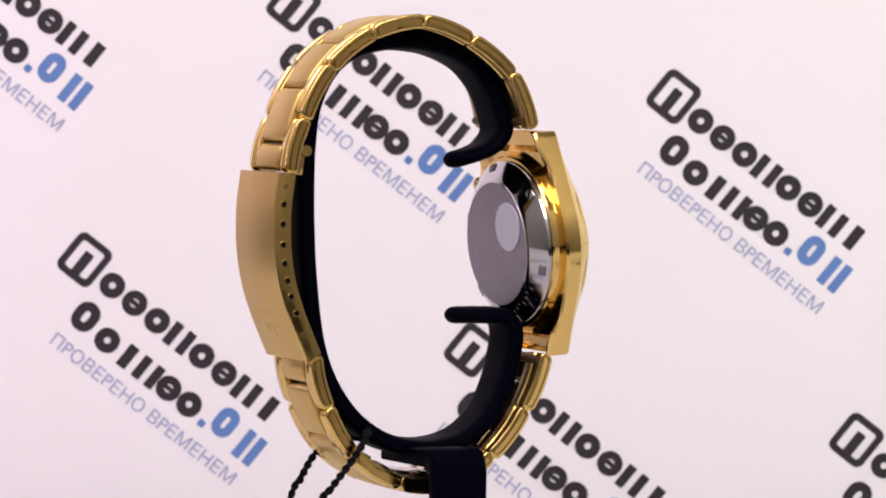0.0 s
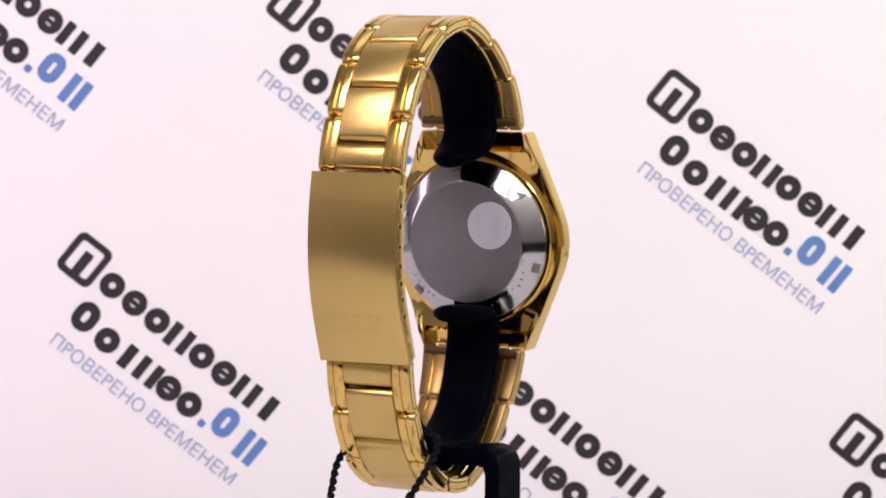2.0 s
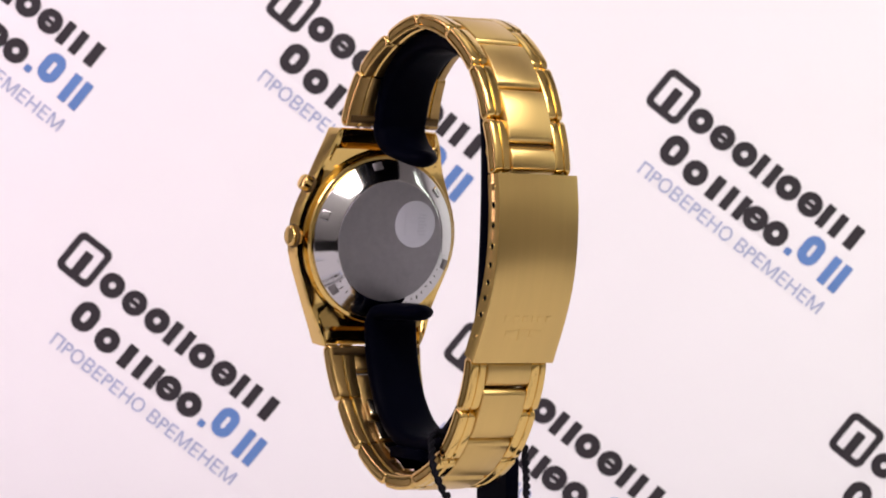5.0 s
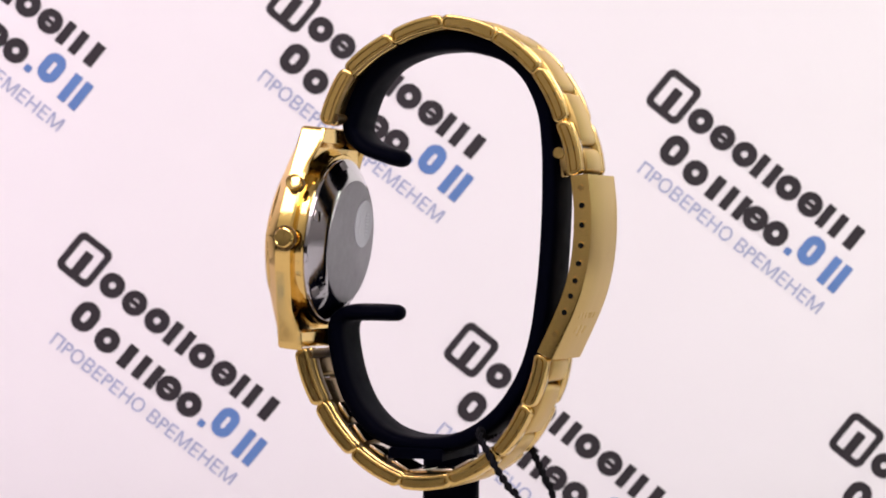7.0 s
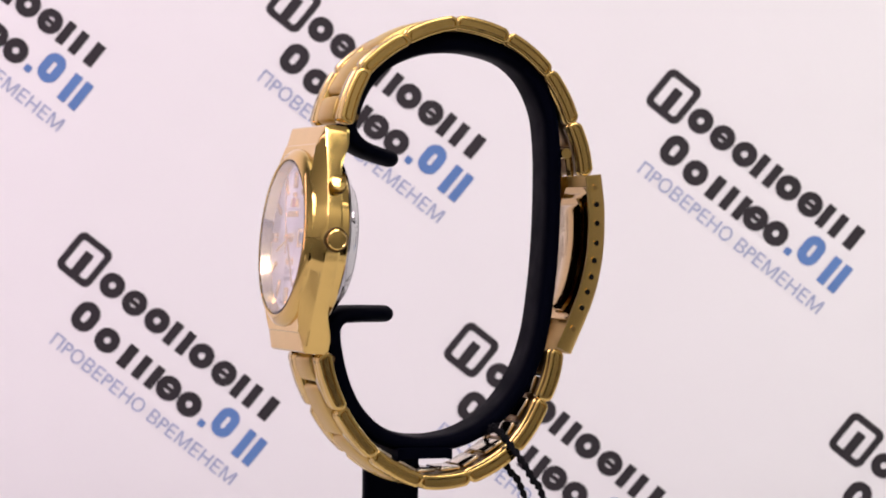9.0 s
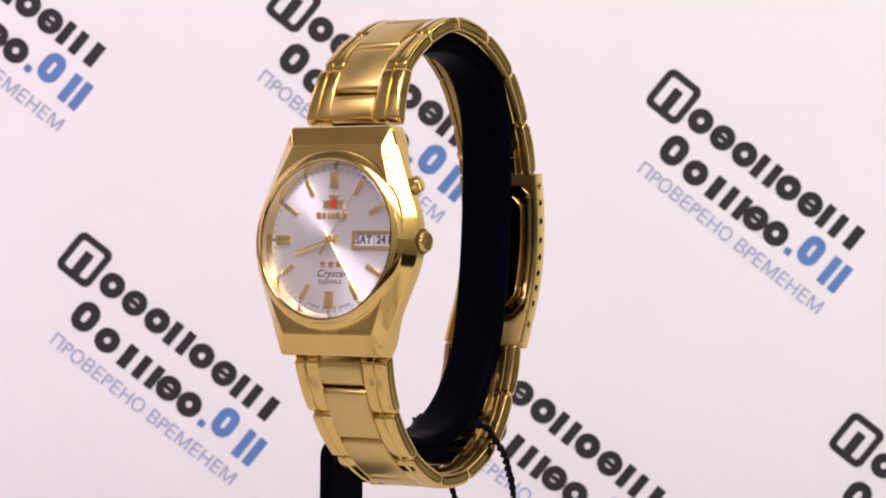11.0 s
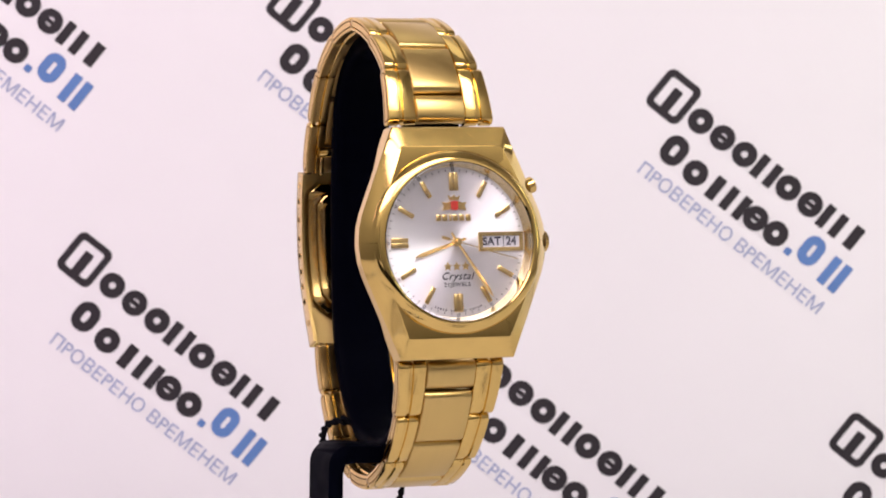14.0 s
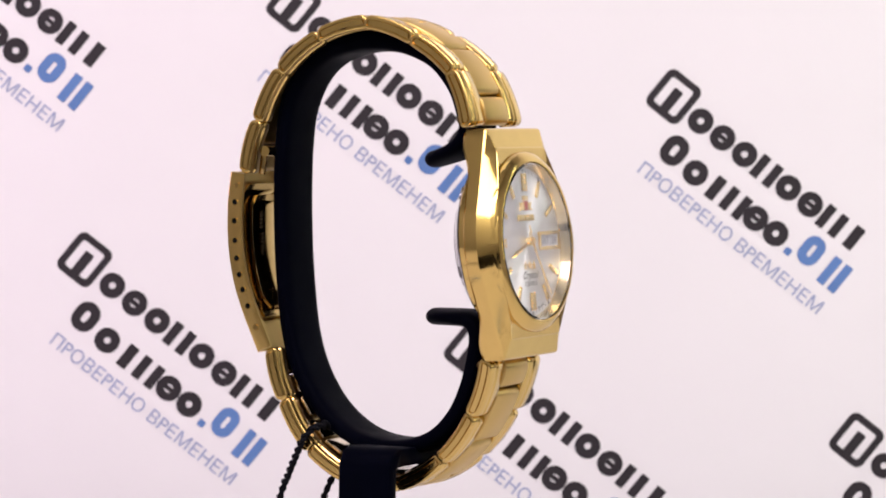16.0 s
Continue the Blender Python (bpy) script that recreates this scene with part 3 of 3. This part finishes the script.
clasp_path = spline([Vector((*p, 0)) for p in CLASP], 6)
clasp_path = [p.to_2d() for p in clasp_path]
clasp = part("clasp_cover", swept_plate(clasp_path, 8.55, 8.65, 3.3, 0.6), gold_brushed, watch, "brushed gold clasp cover with holes in its rims", LOOP, 40)
clasp.data.materials.append(gold_link)
for f in clasp.data.polygons:
    if abs(f.normal.x) > 0.8:
        f.material_index = 1
nr = path_normals(clasp_path)
for s in (-1, 1):
    for k in range(9):
        f = 0.075 + 0.83 * k / 8
        i = f * (len(clasp_path) - 1)
        p, q = clasp_path[int(i)].lerp(clasp_path[min(int(i) + 1, len(clasp_path) - 1)], i % 1), nr[int(i)]
        c = p + q * 1.75
        h = 8.55 + 0.1 * f
        bm = bmesh.new()
        lathe(bm, [(0.62, 0.0), (0.6, 0.06), (0.46, 0.06), (0.42, -0.02), (0.62, 0.0)] if k in (0, 8) else [(0.66, 0.0), (0.64, 0.05), (0.53, 0.05), (0.5, -0.02), (0.66, 0.0)], 20)
        hm = mm(s * h, c.x, c.y) @ pose(0, 0, 0, 0, 90 * s, 0)
        part("hole_rim", bm, gold_polished, clasp, "", hm)
        bm = bmesh.new()
        lathe(bm, [(0, 0.02), (0.52, 0.02), (0.52, -0.02), (0, -0.02)], 20)
        part("pin_hole", bm, gold_inner if k in (0, 8) else hole_dark, clasp, "", hm)
for k, (x, f, w, h) in enumerate([(-4.6, 0.80, 1.1, 1.2), (-2.8, 0.80, 1.1, 1.2), (-1.3, 0.80, 0.4, 1.2), (0.3, 0.80, 1.1, 1.2), (2.2, 0.80, 1.2, 1.2), (4.2, 0.80, 1.1, 1.2),
                                  (0, 0.875, 2.0, 2.2), (-2.6, 0.87, 2.4, 1.4), (2.6, 0.87, 2.4, 1.4)]):
    i = f * (len(clasp_path) - 1)
    p, q = clasp_path[int(i)].lerp(clasp_path[int(i) + 1], i % 1), nr[int(i)]
    bm = bmesh.new()
    box(bm, (0, 0, 0), (w, 0.13, h), Matrix.Rotation(-math.atan2(q.y, -q.x), 4, "X"), 0.03)
    part("embossing", bm, gold_brushed, clasp, "", mm(x, p.x, p.y))
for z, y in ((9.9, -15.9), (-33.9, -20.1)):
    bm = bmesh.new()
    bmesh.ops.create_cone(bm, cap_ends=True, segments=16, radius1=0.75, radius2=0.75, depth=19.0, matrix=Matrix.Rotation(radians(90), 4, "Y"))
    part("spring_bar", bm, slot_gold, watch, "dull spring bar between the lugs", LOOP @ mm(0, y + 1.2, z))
for off, half, z0, z1, nm in ((1.6, 6.8, 2, 27, "fold_blade"), (3.0, 5.4, 4, 26, "fold_blade")):
    inner = [p + q * off for p, q in zip(clasp_path, nr)][z0:z1]
    bm = bmesh.new()
    qs = path_normals(inner)
    rings = []
    for k, (p, q) in enumerate(zip(inner, qs)):
        e = min(1.0, (min(k, len(inner) - 1 - k) + 0.7) / 2.5)
        h = half * (0.55 + 0.45 * e)
        rings.append([(x, *(p + q * y)) for x, y in ((-h, 0.1), (-h + 0.15, 0), (h - 0.15, 0), (h, 0.1), (h, 0.7), (h - 0.15, 0.8), (-h + 0.15, 0.8), (-h, 0.7))])
    loft(bm, rings)
    part(nm, bm, gold_inner, watch, "polished folding clasp blade", LOOP, 40)
bm = bmesh.new()
bmesh.ops.create_cone(bm, cap_ends=True, segments=20, radius1=1.0, radius2=1.0, depth=13.0, matrix=Matrix.Rotation(radians(90), 4, "Y"))
part("hinge_pin", bm, gold_polished, watch, "gold hinge pin of the clasp", LOOP @ mm(0, 27.6, 3.9))

for s in (-1, 1):
    bm = bmesh.new()
    box(bm, (0, 0, 0), (0.8, 1.3, 4.6), pose(0, 0, 0, 8, 0, 0), 0.3)
    part("hinge_plate", bm, gold_inner, watch, "small gold hinge plate", LOOP @ mm(s * 5.6, 28.4, 1.8))

# stamped words on the inner blade
for word, z, y in (("STEEL", -8.9, 30.65), ("STAINLESS", -14.6, 30.4)):
    text_mesh(word, 1.25, slot_gold, watch, LOOP @ Matrix(((0, -1, 0, -0.0025), (0, 0, -1, y * MM), (1, 0, 0, z * MM), (0, 0, 0, 1))),
              "blade_word", spacing=1.1, label="faint stamped lettering")

# ---- the stand ----
stand = thing("watch_stand", "black plastic c-shaped watch display stand", "display stand", ROOT)
STRIP = [(-3.4, 2.3), (-7.1, 3.2), (-11.3, 4.9), (-13.6, 7.7), (-13.2, 10.9), (-11.3, 16.4), (-7.2, 21.0), (-0.9, 23.8), (5.6, 24.7), (11.2, 24.3),
         (17.4, 22.4), (22.0, 18.4), (24.6, 12.3), (25.6, 5.0), (25.8, -3.1), (25.6, -11.5), (25.0, -20.0), (23.6, -30.0), (21.0, -37.4), (16.6, -43.7),
         (11.0, -47.9), (5.2, -49.8), (-1.0, -50.0), (-7.0, -48.2), (-11.5, -44.2), (-14.4, -38.7), (-16.0, -32.4), (-16.2, -28.5), (-14.6, -26.4), (-11.3, -26.0), (-4.0, -26.0)]


def strip_mesh():
    bm = bmesh.new()
    pts = [p.to_2d() for p in spline([Vector((*p, 0)) for p in STRIP], 6)]
    # closer stations round off the two tips
    near = (0.05, 0.16, 0.35, 0.65)
    pts = [pts[0]] + [pts[0].lerp(pts[1], f) for f in near] + pts[1:-1] + [pts[-1].lerp(pts[-2], f) for f in reversed(near)] + [pts[-1]]
    n = len(pts)
    length = [0.0]
    for a, b in zip(pts, pts[1:]):
        length.append(length[-1] + (b - a).length)
    rings = []
    for k, p in enumerate(pts):
        d = (pts[min(k + 1, n - 1)] - pts[max(k - 1, 0)]).normalized()
        q = Vector((-d.y, d.x))
        e = min(length[k], length[-1] - length[k])
        r = 9.0
        wide = 5.3 * (0.06 + 0.94 * math.sqrt(max(0.0, 1 - (1 - min(1, (e + 0.02) / r)) ** 2)))
        th = 1.6 * (0.08 + 0.92 * math.sqrt(max(0.0, 1 - (1 - min(1, (e + 0.02) / 1.8)) ** 2)))
        deep = 1 + 0.45 * ease(p.y, 9.0, 20.0)
        p_sec = 1.0 - 0.5 * ease(e, 2.0, 14.0)
        sec = []
        for i in range(24):
            c, sn = math.cos(math.pi * i / 12), math.sin(math.pi * i / 12)
            sec.append((wide * math.copysign(abs(c) ** p_sec, c), th * math.copysign(abs(sn) ** p_sec, sn) * (deep if sn < 0 else 1)))
        rings.append([(x, *(p + q * y)) for x, y in sec])
    loft(bm, rings)
    return bm


LOCAL = mm(-3.3, 0, 0)
STRIP_TURN = LOCAL @ pose(0, 0, 0, 0, 0, -2.5)
part("strip", strip_mesh(), black_plastic, stand, "curved black strip with two hooked ends", STRIP_TURN, 50)
# bracket: an arm under the strip, bent down into the post
BASE = TABLE_Z + 1.0 - EYE_Z / MM
bm = bmesh.new()
prof = []
for x, z in ((6.5, -52.4), (6.5, -50.6), (2.5, -50.2), (-11.1, -49.3)):
    prof.append((x, z))
for k in range(1, 8):
    a = radians(90 + 90 * k / 8)
    prof.append((-11.7 + 4.0 * math.cos(a), -53.3 + 4.0 * math.sin(a)))
prof += [(-15.7, -54.0), (-15.7, BASE), (-12.9, BASE), (-12.9, -54.6), (-12.5, -53.1), (-11.3, -52.4)]
rings = []
for y, s in ((-4.6, 0.35), (-4.25, 0.0), (5.6, 0.0), (5.95, 0.35)):
    c = Vector((-14.8, -56))
    rings.append([(x + (0.0 if s == 0 else (s if x < -14.2 else (-s if x > 6.4 or x < -11.5 else 0))), y, z + (0 if s == 0 or z == BASE else (-s if z > -53 else s * 0.5))) for x, z in prof])
loft(bm, rings)
part("post", bm, black_plastic, stand, "flat black bent post", LOCAL, 45)

# ---- tag cord ----
cord = thing("tag_cord", "twisted black tag cord looped round the bracelet", "cord", ROOT)
PATHS = [[(-9.5, 14.5, -46.2), (-2, 13.4, -48.2), (5.0, 13.8, -47.0), (6.8, 15.8, -49.8), (7.6, 17.9, -52.8), (7.2, 20.4, -56.6), (6.6, 22.8, -60.4), (5.0, 32, -85.0), (-1.0, 40, BASE + 0.9), (-8, 60, BASE + 0.8)],
         [(5.0, 13.8, -46.4), (-2, 13.4, -47.6), (-10.2, 15.2, -46.8), (-11.9, 17.2, -48.8), (-11.2, 19.2, -52.0), (-9.6, 22.0, -56.4), (-8.4, 24.2, -60.4), (-6.0, 33, -85), (-3.0, 40, BASE + 0.9), (-1, 60, BASE + 0.8)]]
for path in PATHS:
    pts = spline(path, 14)
    for phase in (0, math.pi):
        bm = bmesh.new()
        rings, run = [], 0.0
        for k, p in enumerate(pts):
            d = (pts[min(k + 1, len(pts) - 1)] - pts[max(k - 1, 0)]).normalized()
            run += (p - pts[k - 1]).length if k else 0
            u = d.orthogonal().normalized() if k == 0 else (u - d * u.dot(d)).normalized()
            v = d.cross(u)
            a = phase + run * 2 * math.pi / 3.2
            c = p + (u * math.cos(a) + v * math.sin(a)) * 0.34
            rings.append([c + (u * math.cos(t) + v * math.sin(t)) * 0.42 for t in [math.pi * j / 4 for j in range(8)]])
        loft(bm, rings)
        part("strand", bm, black_cord, cord, "", None, 60)


# ---- what turns ----
def motions():
    steps = [0.5 * k for k in range(int(SECONDS * 2) + 1)]
    for ob in (watch, stand, cord):
        walk(ob, [(float(k), pose(0, 0, EYE_Z, 0, 0, a)) for k, a in enumerate(TURNS)])
    walk(second_hand, [(t, CASE @ mm(0, 0, 1.25) @ Matrix.Rotation(-radians(76.0 + 24.5 * (t - FACING)), 4, "Z")) for t in steps])
    walk(minute_hand, [(t, CASE @ mm(0, 0, 0.9) @ Matrix.Rotation(-radians(146.1 + 0.4 * (t - FACING)), 4, "Z")) for t in steps])


motions()
